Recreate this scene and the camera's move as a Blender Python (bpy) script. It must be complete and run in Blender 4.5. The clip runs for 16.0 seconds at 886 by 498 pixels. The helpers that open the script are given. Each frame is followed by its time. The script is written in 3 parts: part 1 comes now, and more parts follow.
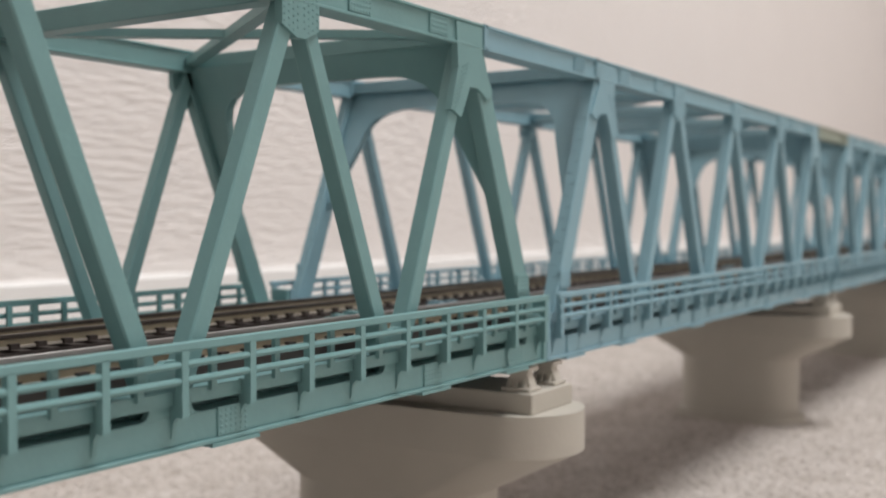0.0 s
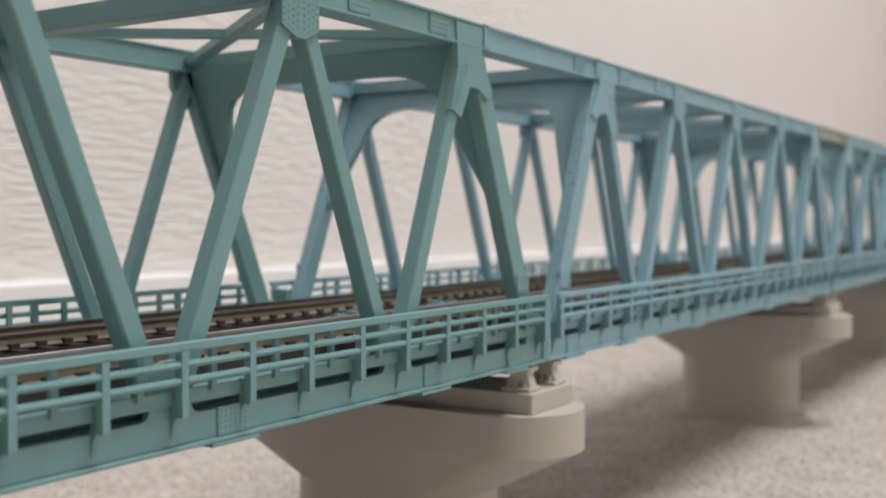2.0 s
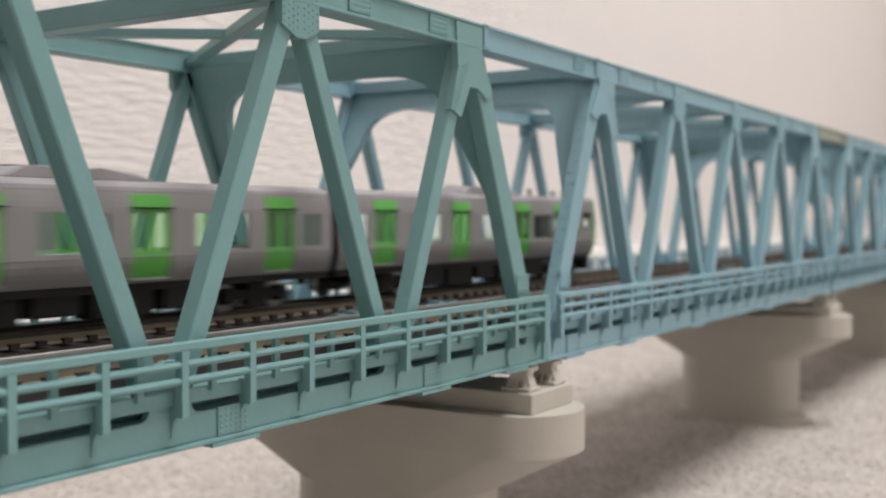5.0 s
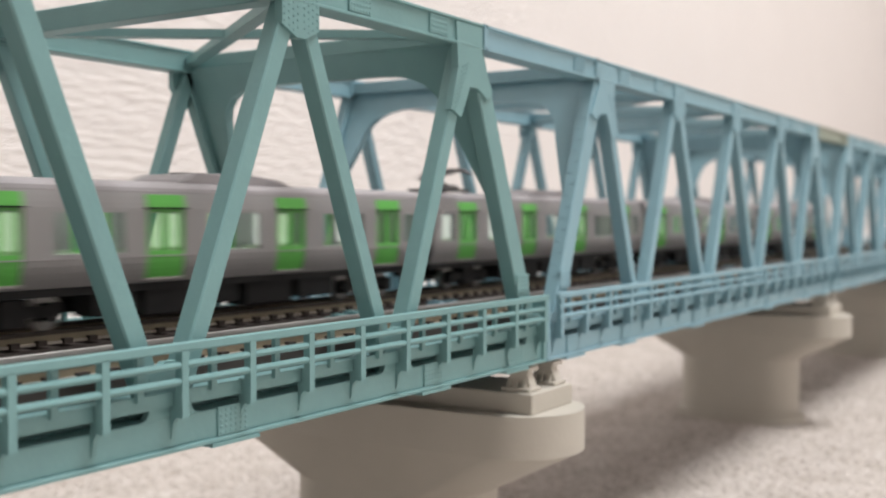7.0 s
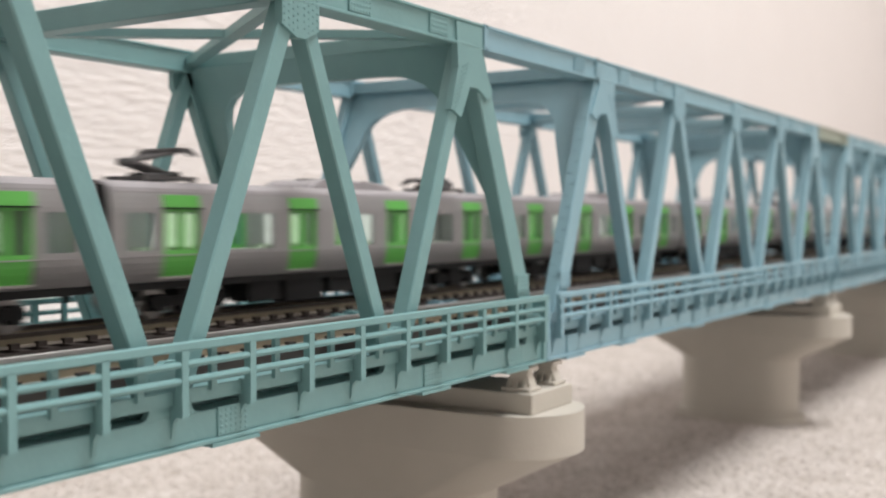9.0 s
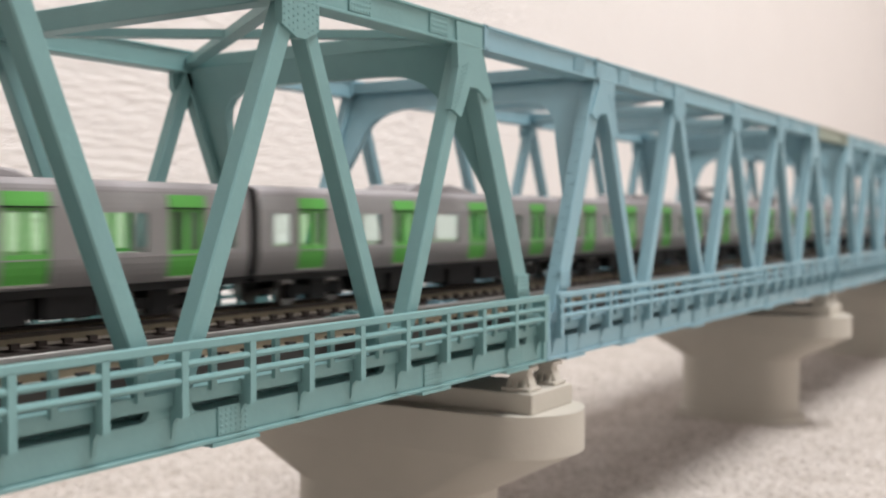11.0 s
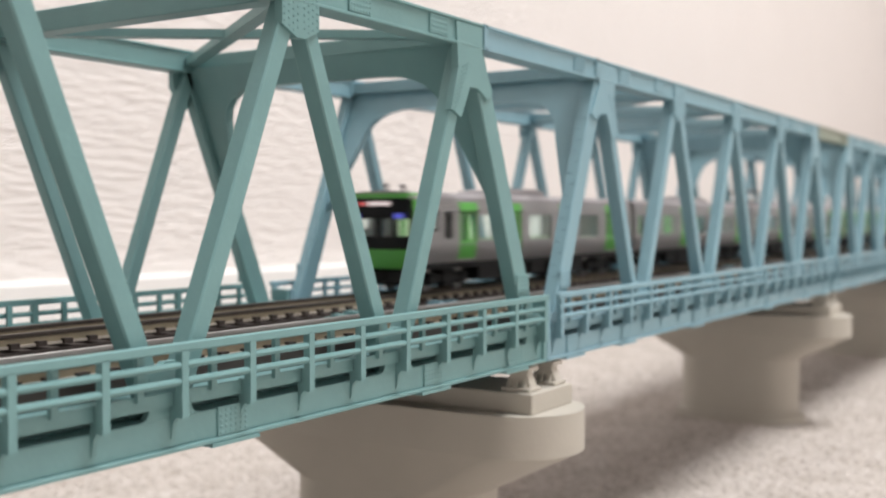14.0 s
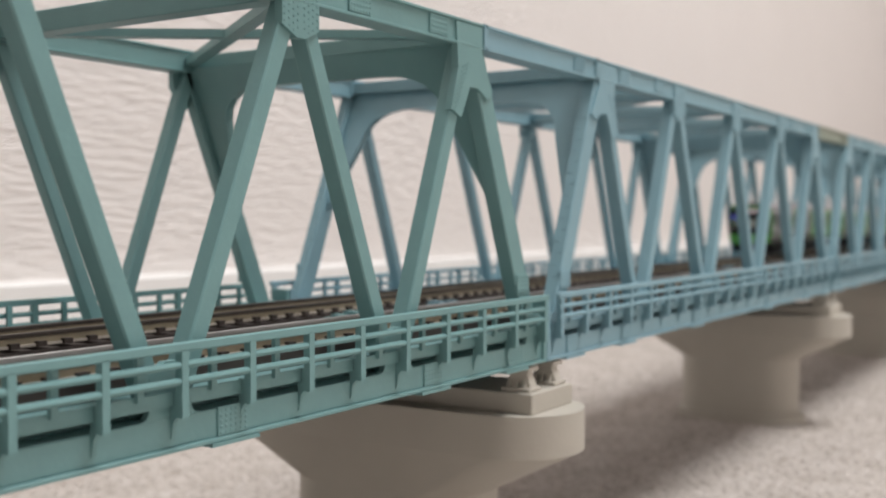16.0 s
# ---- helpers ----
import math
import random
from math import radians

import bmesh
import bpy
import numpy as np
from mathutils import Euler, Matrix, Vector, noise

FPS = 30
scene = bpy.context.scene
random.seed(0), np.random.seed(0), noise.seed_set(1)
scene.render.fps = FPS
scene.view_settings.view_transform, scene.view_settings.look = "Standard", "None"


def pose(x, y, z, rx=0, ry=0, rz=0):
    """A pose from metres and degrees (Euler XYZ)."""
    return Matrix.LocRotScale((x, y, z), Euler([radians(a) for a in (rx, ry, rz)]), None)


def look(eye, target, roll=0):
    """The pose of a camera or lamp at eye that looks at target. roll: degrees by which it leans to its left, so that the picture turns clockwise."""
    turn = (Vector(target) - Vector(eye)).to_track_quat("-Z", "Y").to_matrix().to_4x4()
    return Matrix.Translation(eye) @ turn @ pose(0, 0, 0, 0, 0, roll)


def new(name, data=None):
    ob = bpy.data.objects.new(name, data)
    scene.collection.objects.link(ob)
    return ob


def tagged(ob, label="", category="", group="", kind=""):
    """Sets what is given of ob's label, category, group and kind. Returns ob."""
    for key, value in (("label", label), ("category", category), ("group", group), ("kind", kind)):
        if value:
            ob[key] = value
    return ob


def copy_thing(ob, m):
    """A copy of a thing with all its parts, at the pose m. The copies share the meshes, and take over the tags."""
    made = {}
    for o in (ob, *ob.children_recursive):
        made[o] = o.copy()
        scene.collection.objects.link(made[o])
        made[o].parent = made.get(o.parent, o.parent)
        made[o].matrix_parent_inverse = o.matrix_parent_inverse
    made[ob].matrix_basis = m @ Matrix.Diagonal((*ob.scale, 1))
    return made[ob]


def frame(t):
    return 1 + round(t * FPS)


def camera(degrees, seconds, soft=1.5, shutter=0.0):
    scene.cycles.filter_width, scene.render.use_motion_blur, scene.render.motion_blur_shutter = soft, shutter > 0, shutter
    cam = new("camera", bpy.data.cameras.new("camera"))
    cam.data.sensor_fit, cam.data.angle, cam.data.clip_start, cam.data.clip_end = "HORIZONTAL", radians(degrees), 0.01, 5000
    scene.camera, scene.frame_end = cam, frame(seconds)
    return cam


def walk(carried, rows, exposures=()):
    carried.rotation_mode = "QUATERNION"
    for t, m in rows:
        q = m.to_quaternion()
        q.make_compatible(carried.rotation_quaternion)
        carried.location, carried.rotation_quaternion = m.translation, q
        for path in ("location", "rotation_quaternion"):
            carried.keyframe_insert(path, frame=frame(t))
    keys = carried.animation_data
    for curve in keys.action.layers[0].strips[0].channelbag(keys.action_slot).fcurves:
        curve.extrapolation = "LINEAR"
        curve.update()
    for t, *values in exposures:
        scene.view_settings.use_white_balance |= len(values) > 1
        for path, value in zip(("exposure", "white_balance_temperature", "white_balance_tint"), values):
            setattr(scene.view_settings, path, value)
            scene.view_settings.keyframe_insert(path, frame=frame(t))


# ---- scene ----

# Model railway on a room floor. Plans are in millimetres: x along the bridge, y across it, z from the handrail's top.
MM = 0.001
FLOOR = -67.0
YC = 38.3
LEN = 248.0


def P(x, y, z):
    return Vector((x * MM, y * MM, (z - FLOOR) * MM))


# ---- camera ----
cam = camera(44.37, 16.0, soft=2.1, shutter=0.5)
cam.data.dof.use_dof = True
cam.data.dof.focus_distance = 0.155
cam.data.dof.aperture_fstop = 29.0
EYE = (-193.95, -96.15, 14.94)
YAW, PITCH = radians(32.263), radians(-1.605)
AIM = (EYE[0] + 100 * math.cos(YAW) * math.cos(PITCH), EYE[1] + 100 * math.sin(YAW) * math.cos(PITCH), EYE[2] + 100 * math.sin(PITCH))
stand = look(P(*EYE), P(*AIM))
walk(cam, [(0.0, stand), (16.0, stand)],
     exposures=[(0, -0.05), (3.6, -0.07), (4.6, 0.03), (6.3, 0.28), (9.0, 0.37), (12.5, 0.36), (14.6, 0.39), (15.2, 0.31), (15.6, 0.12), (16.0, 0.03)])

# ---- light ----
world = bpy.data.worlds.new("world")
scene.world = world
world.use_nodes = True
world.node_tree.nodes["Background"].inputs[0].default_value = (1.0, 0.965, 0.94, 1)
world.node_tree.nodes["Background"].inputs[1].default_value = 0.25


LAMP_X, LAMP_Y, LAMP_SIZE = 0.38, -0.76, 1.1


def area_light(name, place, target, size, watts, colour):
    d = bpy.data.lights.new(name, "AREA")
    d.shape, d.size, d.energy, d.color = "DISK", size, watts, colour
    ob = new(name, d)
    ob.matrix_world = look(Vector(place), Vector(target))
    return ob


area_light("ceiling_lamp_light", (LAMP_X, LAMP_Y, 2.38), (LAMP_X, LAMP_Y, 0), LAMP_SIZE, 62, (0.99, 0.985, 1.0))


# ---- materials ----
def material(name, colour, rough=0.5, metal=0.0, vary=0.1, scale=200.0, bump=0.0, bump_scale=800.0):
    m = bpy.data.materials.new(name)
    m.use_nodes = True
    n, l = m.node_tree.nodes, m.node_tree.links
    b = n["Principled BSDF"]
    b.inputs["Roughness"].default_value, b.inputs["Metallic"].default_value = rough, metal
    tc = n.new("ShaderNodeTexCoord")
    no = n.new("ShaderNodeTexNoise")
    no.inputs["Scale"].default_value, no.inputs["Detail"].default_value = scale, 4
    l.new(tc.outputs["Object"], no.inputs["Vector"])
    mix = n.new("ShaderNodeMix")
    mix.data_type = "RGBA"
    lo = [max(0, c * (1 - vary)) for c in colour]
    hi = [min(1, c * (1 + vary)) for c in colour]
    mix.inputs["A"].default_value, mix.inputs["B"].default_value = (*lo, 1), (*hi, 1)
    l.new(no.outputs["Fac"], mix.inputs["Factor"])
    l.new(mix.outputs["Result"], b.inputs["Base Color"])
    if bump:
        nb = n.new("ShaderNodeTexNoise")
        nb.inputs["Scale"].default_value, nb.inputs["Detail"].default_value = bump_scale, 3
        l.new(tc.outputs["Object"], nb.inputs["Vector"])
        bp = n.new("ShaderNodeBump")
        bp.inputs["Strength"].default_value, bp.inputs["Distance"].default_value = bump, 0.0003
        l.new(nb.outputs["Fac"], bp.inputs["Height"])
        l.new(bp.outputs["Normal"], b.inputs["Normal"])
    return m


M_GREEN = material("green_plastic", (0.160, 0.306, 0.308), 0.48, vary=0.09, bump=0.12, bump_scale=1500)
M_BLUE = material("blue_plastic", (0.215, 0.372, 0.432), 0.48, vary=0.09, bump=0.12, bump_scale=1500)
M_OLIVE = material("olive_plastic", (0.27, 0.31, 0.25), 0.5, vary=0.07, bump=0.2)
M_PIER = material("grey_plastic", (0.46, 0.432, 0.376), 0.6, vary=0.05, scale=120, bump=0.2)
M_RAIL = material("rail_brown", (0.235, 0.20, 0.138), 0.5, 0.0, vary=0.3, scale=500)
M_RAILTOP = material("rail_steel", (0.50, 0.49, 0.48), 0.4, 0.5, vary=0.12, scale=400)
# far rail heads: dark surroundings they mirror are put into the base colour
M_RAILDARK = material("rail_dark_reflection", (0.07, 0.058, 0.05), 0.45, 0.4, vary=0.3, scale=500)
M_FOOT = material("rail_foot_pale", (0.42, 0.38, 0.33), 0.5, vary=0.25, scale=700)
M_TIE = material("tie_brown", (0.038, 0.028, 0.024), 0.7, vary=0.2, scale=600)
M_DECK = material("deck_brown", (0.022, 0.019, 0.018), 0.8, vary=0.3, scale=300, bump=0.4)
M_STEEL = material("car_silver", (0.30, 0.29, 0.288), 0.42, 0.35, vary=0.04, scale=900)
M_LIME = material("car_green", (0.11, 0.41, 0.075), 0.4, vary=0.06)
M_BLACK = material("car_black", (0.010, 0.010, 0.011), 0.35, vary=0.3)
M_BLACK.node_tree.nodes["Principled BSDF"].inputs["Specular IOR Level"].default_value = 0.12
M_UNDER = material("underframe", (0.013, 0.0125, 0.0125), 0.55, vary=0.4, scale=700)
M_UNDER.node_tree.nodes["Principled BSDF"].inputs["Specular IOR Level"].default_value = 0.2
M_ROOF = material("car_roof", (0.30, 0.28, 0.285), 0.6, vary=0.06, bump=0.15)
M_SEAT = material("car_seat", (0.40, 0.45, 0.34), 0.7)
M_CABIN = material("car_interior", (0.62, 0.66, 0.60), 0.6)
M_WHEEL = material("wheel_steel", (0.35, 0.34, 0.33), 0.35, 0.9, vary=0.3, scale=900)
M_WHITE = material("white_paint", (0.85, 0.84, 0.82), 0.5, vary=0.02)


def glow(name, colour, strength):
    m = bpy.data.materials.new(name)
    m.use_nodes = True
    b = m.node_tree.nodes["Principled BSDF"]
    b.inputs["Base Color"].default_value = (*colour, 1)
    b.inputs["Emission Color"].default_value = (*colour, 1)
    b.inputs["Emission Strength"].default_value = strength
    return m


M_STRIP = glow("interior_light", (0.95, 1.0, 0.97), 4.0)
M_SIGN = glow("lit_sign", (0.9, 0.75, 0.75), 0.4)
M_SIGN_RED = glow("lit_sign_red", (0.7, 0.1, 0.1), 0.4)
M_BLUEGLOW = glow("blue_lamp", (0.12, 0.14, 0.8), 0.25)


def glass(name, colour):
    m = bpy.data.materials.new(name)
    m.use_nodes = True
    b = m.node_tree.nodes["Principled BSDF"]
    b.inputs["Base Color"].default_value = (*colour, 1)
    b.inputs["Transmission Weight"].default_value = 1.0
    b.inputs["Roughness"].default_value = 0.05
    b.inputs["IOR"].default_value = 1.2
    return m


M_GLASS = glass("tinted_glass", (0.86, 0.95, 0.93))
M_DOORGLASS = glass("green_tinted_glass", (0.60, 0.88, 0.58))
M_PANTO = material("pantograph_grey", (0.10, 0.095, 0.095), 0.5, 0.4, vary=0.3, scale=600)
M_SCREEN = glass("smoked_glass", (0.8, 0.84, 0.83))


def wallpaper():
    m = material("wallpaper", (0.80, 0.755, 0.725), 0.9, vary=0.025, scale=14)
    n, l = m.node_tree.nodes, m.node_tree.links
    tc = n.new("ShaderNodeTexCoord")
    mp = n.new("ShaderNodeMapping")
    mp.inputs["Scale"].default_value = (70, 70, 600)
    l.new(tc.outputs["Object"], mp.inputs["Vector"])
    no = n.new("ShaderNodeTexNoise")
    no.inputs["Scale"].default_value, no.inputs["Detail"].default_value, no.inputs["Distortion"].default_value = 1.0, 2.0, 0.0
    l.new(mp.outputs["Vector"], no.inputs["Vector"])
    bp = n.new("ShaderNodeBump")
    bp.inputs["Strength"].default_value, bp.inputs["Distance"].default_value = 1.0, 0.0016
    l.new(no.outputs["Fac"], bp.inputs["Height"])
    l.new(bp.outputs["Normal"], n["Principled BSDF"].inputs["Normal"])
    return m


M_WALL = wallpaper()


def carpet():
    m = material("carpet", (0.44, 0.405, 0.375), 0.95, vary=0.0, scale=25)
    n, l = m.node_tree.nodes, m.node_tree.links
    b = n["Principled BSDF"]
    tc = n.new("ShaderNodeTexCoord")
    fine = n.new("ShaderNodeTexNoise")
    fine.inputs["Scale"].default_value, fine.inputs["Detail"].default_value = 300, 3
    wide = n.new("ShaderNodeTexNoise")
    wide.inputs["Scale"].default_value = 60
    ramp = n.new("ShaderNodeValToRGB")
    ramp.color_ramp.elements[0].position, ramp.color_ramp.elements[1].position = 0.3, 0.72
    ramp.color_ramp.elements[0].color, ramp.color_ramp.elements[1].color = (0.34, 0.295, 0.255, 1), (0.60, 0.555, 0.52, 1)
    add = n.new("ShaderNodeMath")
    add.operation = "MULTIPLY_ADD"
    add.inputs[1].default_value = 0.35
    l.new(tc.outputs["Object"], fine.inputs["Vector"])
    l.new(tc.outputs["Object"], wide.inputs["Vector"])
    l.new(wide.outputs["Fac"], add.inputs[0])
    sub = n.new("ShaderNodeMath")
    sub.operation = "MULTIPLY"
    sub.inputs[1].default_value = 0.65
    l.new(fine.outputs["Fac"], sub.inputs[0])
    l.new(sub.outputs[0], add.inputs[2])
    l.new(add.outputs[0], ramp.inputs["Fac"])
    l.new(ramp.outputs["Color"], b.inputs["Base Color"])
    bp = n.new("ShaderNodeBump")
    bp.inputs["Strength"].default_value, bp.inputs["Distance"].default_value = 0.8, 0.0012
    l.new(fine.outputs["Fac"], bp.inputs["Height"])
    l.new(bp.outputs["Normal"], b.inputs["Normal"])
    return m


M_FLOOR = carpet()


# ---- building helpers ----
def hexa(bm, pts):
    v = [bm.verts.new(P(*p)) for p in pts]
    for f in ((0, 3, 2, 1), (4, 5, 6, 7), (0, 1, 5, 4), (1, 2, 6, 5), (2, 3, 7, 6), (3, 0, 4, 7)):
        bm.faces.new([v[i] for i in f])


def box(bm, x0, x1, y0, y1, z0, z1):
    hexa(bm, [(x0, y0, z0), (x1, y0, z0), (x1, y1, z0), (x0, y1, z0), (x0, y0, z1), (x1, y0, z1), (x1, y1, z1), (x0, y1, z1)])


def bar_xz(bm, xa, za, xb, zb, w, y0, y1):
    """A square bar in a plane of constant y, from a to b, w wide in that plane."""
    d = Vector((xb - xa, zb - za)).normalized()
    nx, nz = -d.y * w / 2, d.x * w / 2
    c = [(xa + nx, za + nz), (xa - nx, za - nz), (xb - nx, zb - nz), (xb + nx, zb + nz)]
    hexa(bm, [(x, y0, z) for x, z in c] + [(x, y1, z) for x, z in c])


def part(name, bm, mat, parent=None, label="", bevel=0.0):
    if bevel:
        bmesh.ops.bevel(bm, geom=bm.edges[:], offset=bevel * MM, segments=1, affect="EDGES", clamp_overlap=True)
    bmesh.ops.recalc_face_normals(bm, faces=bm.faces[:])
    me = bpy.data.meshes.new(name)
    bm.to_mesh(me)
    bm.free()
    me.materials.append(mat)
    ob = new(name, me)
    ob.parent = parent
    if label:
        tagged(ob, label)
    return ob


def thing(name, label, category, group="", kind=""):
    return tagged(new(name), label, category, group, kind)


def prism(bm, pts, place):
    """A plate from an outline: place(a, b, side) gives the point of each outline corner on either face."""
    rings = [[bm.verts.new(P(*place(a, b, s))) for a, b in pts] for s in (0, 1)]
    n = len(pts)
    for k in range(n):
        bm.faces.new((rings[0][k], rings[0][(k + 1) % n], rings[1][(k + 1) % n], rings[1][k]))
    bm.faces.new(rings[0][::-1])
    bm.faces.new(rings[1])


def rod(bm, a, b, r, n=8):
    a, b = Vector(a), Vector(b)
    d = (b - a).normalized()
    u = d.orthogonal().normalized()
    w = d.cross(u)
    rings = [[bm.verts.new(P(*(c + (u * math.cos(2 * math.pi * k / n) + w * math.sin(2 * math.pi * k / n)) * r))) for k in range(n)] for c in (a, b)]
    for k in range(n):
        bm.faces.new((rings[0][k], rings[0][(k + 1) % n], rings[1][(k + 1) % n], rings[1][k]))
    bm.faces.new(rings[0][::-1])
    bm.faces.new(rings[1])


def mesh_of(name, bm, mat, bevel=0.0):
    if bevel:
        bmesh.ops.bevel(bm, geom=bm.edges[:], offset=bevel * MM, segments=1, affect="EDGES", clamp_overlap=True)
    bmesh.ops.recalc_face_normals(bm, faces=bm.faces[:])
    me = bpy.data.meshes.new(name)
    bm.to_mesh(me)
    bm.free()
    me.materials.append(mat)
    return me


def shared(name, me, parent, x, y=0.0, z=0.0):
    ob = new(name, me)
    ob.parent = parent
    ob.location = (x * MM, y * MM, z * MM)
    return ob


# ---- room ----
def room():
    for name, b, mat, lab in (("floor", (-2700, 2900, -2200, 260, FLOOR - 20, FLOOR), M_FLOOR, "speckled beige-grey carpet floor"),
                              ("wall_north", (-2700, 2900, 260, 360, FLOOR - 20, 2400), M_WALL, "white wall with ribbed textured wallpaper"),
                              ("wall_south", (-2700, 2900, -2300, -2200, FLOOR - 20, 2400), M_WALL, "white wall with textured wallpaper"),
                              ("wall_west", (-2800, -2700, -2300, 360, FLOOR - 20, 2400), M_WALL, "white wall with textured wallpaper"),
                              ("wall_east", (2900, 3000, -2300, 360, FLOOR - 20, 2400), M_WALL, "white wall with textured wallpaper"),
                              ("ceiling", (-2800, 3000, -2300, 360, 2400, 2500), M_WHITE, "plain white painted room ceiling")):
        bm = bmesh.new()
        box(bm, *b)
        tagged(part(name, bm, mat), lab, name.split("_")[0], kind="structure")
    bm = bmesh.new()
    box(bm, -2700, 2900, 252, 259.9, FLOOR, -9)
    tagged(part("baseboard", bm, M_WHITE, bevel=1.2), "white painted wooden baseboard along the wall", "baseboard", kind="structure")


room()


def carpet_pile():
    """Low tufts over the stretch of floor beside the bridge."""
    rng = np.random.default_rng(4)
    step = 3.1
    gx, gy = np.meshgrid(np.arange(-40, 760, step), np.arange(-70, 240, step))
    n = gx.size
    cx = gx.ravel() + rng.uniform(-1.1, 1.1, n)
    cy = gy.ravel() + rng.uniform(-1.1, 1.1, n)
    r = rng.uniform(1.2, 2.3, n)
    hgt = rng.uniform(0.25, 0.85, n)
    k = 6
    verts = np.zeros((n, 2 * k + 1, 3))
    for i in range(k):
        a = 2 * math.pi * i / k + rng.uniform(0, 0.6, n)
        verts[:, i] = np.stack([cx + r * np.cos(a), cy + r * np.sin(a), np.full(n, FLOOR - 0.05)], 1)
        verts[:, k + i] = np.stack([cx + 0.62 * r * np.cos(a), cy + 0.62 * r * np.sin(a), FLOOR + 0.75 * hgt], 1)
    verts[:, 2 * k] = np.stack([cx, cy, FLOOR + hgt], 1)
    faces = []
    one = [(i, (i + 1) % k, k + (i + 1) % k, k + i) for i in range(k)] + [(k + i, k + (i + 1) % k, 2 * k) for i in range(k)]
    for j in range(n):
        o = j * (2 * k + 1)
        faces.extend(tuple(o + v for v in f) for f in one)
    verts = verts.reshape(-1, 3)
    verts[:, 2] -= FLOOR
    me = bpy.data.meshes.new("carpet_pile")
    me.from_pydata((verts * MM).tolist(), [], faces)
    me.materials.append(M_FLOOR)
    tagged(new("carpet_pile", me), "beige-grey looped carpet pile on the floor", "carpet", kind="stuff")


carpet_pile()


def ceiling_lamp():
    t = thing("ceiling_lamp", "round white ceiling lamp fixed to the ceiling", "ceiling lamp")
    bm = bmesh.new()
    n = 32
    rings = []
    for r, z in ((540, 2400), (560, 2393), (560, 2386)):
        rings.append([bm.verts.new(P(LAMP_X * 1000 + r * math.cos(2 * math.pi * k / n), LAMP_Y * 1000 + r * math.sin(2 * math.pi * k / n), z)) for k in range(n)])
    for i in range(2):
        for k in range(n):
            bm.faces.new((rings[i][k], rings[i][(k + 1) % n], rings[i + 1][(k + 1) % n], rings[i + 1][k]))
    bm.faces.new(rings[0])
    bm.faces.new(rings[2])
    part("shade", bm, M_WHITE, t)


ceiling_lamp()

# ---- bridge ----
XT = [28.6, 75.6, 124.0, 172.4, 219.4]
XB = [4.6, 51.5, 100.1, 147.9, 196.5, 243.4]
ZT, ZTB = 49.6, 45.1
YO, YI, TH = 2.3, 5.9, 3.0
YT = 37.26


def rivet_dots(bm, places, y, dy, r=0.24):
    for x, z in places:
        a = [bm.verts.new(P(x + r * math.cos(k * 1.2566), y, z + r * math.sin(k * 1.2566))) for k in range(5)]
        b = [bm.verts.new(P(x + .6 * r * math.cos(k * 1.2566), y + dy, z + .6 * r * math.sin(k * 1.2566))) for k in range(5)]
        for k in range(5):
            bm.faces.new((a[k], a[(k + 1) % 5], b[(k + 1) % 5], b[k]))
        bm.faces.new(b)


def end_x(z, y=2.4, e=0):
    """Place of an inclined end post's axis from its end of the span; the far truss sits slightly askew."""
    f = (y - 2.4) / 69.7
    return 4.6 + (1.2 if e else .2) * f + (z + 9.0) * (22.4 + (1.2 if e else .2) * f) / 55.0


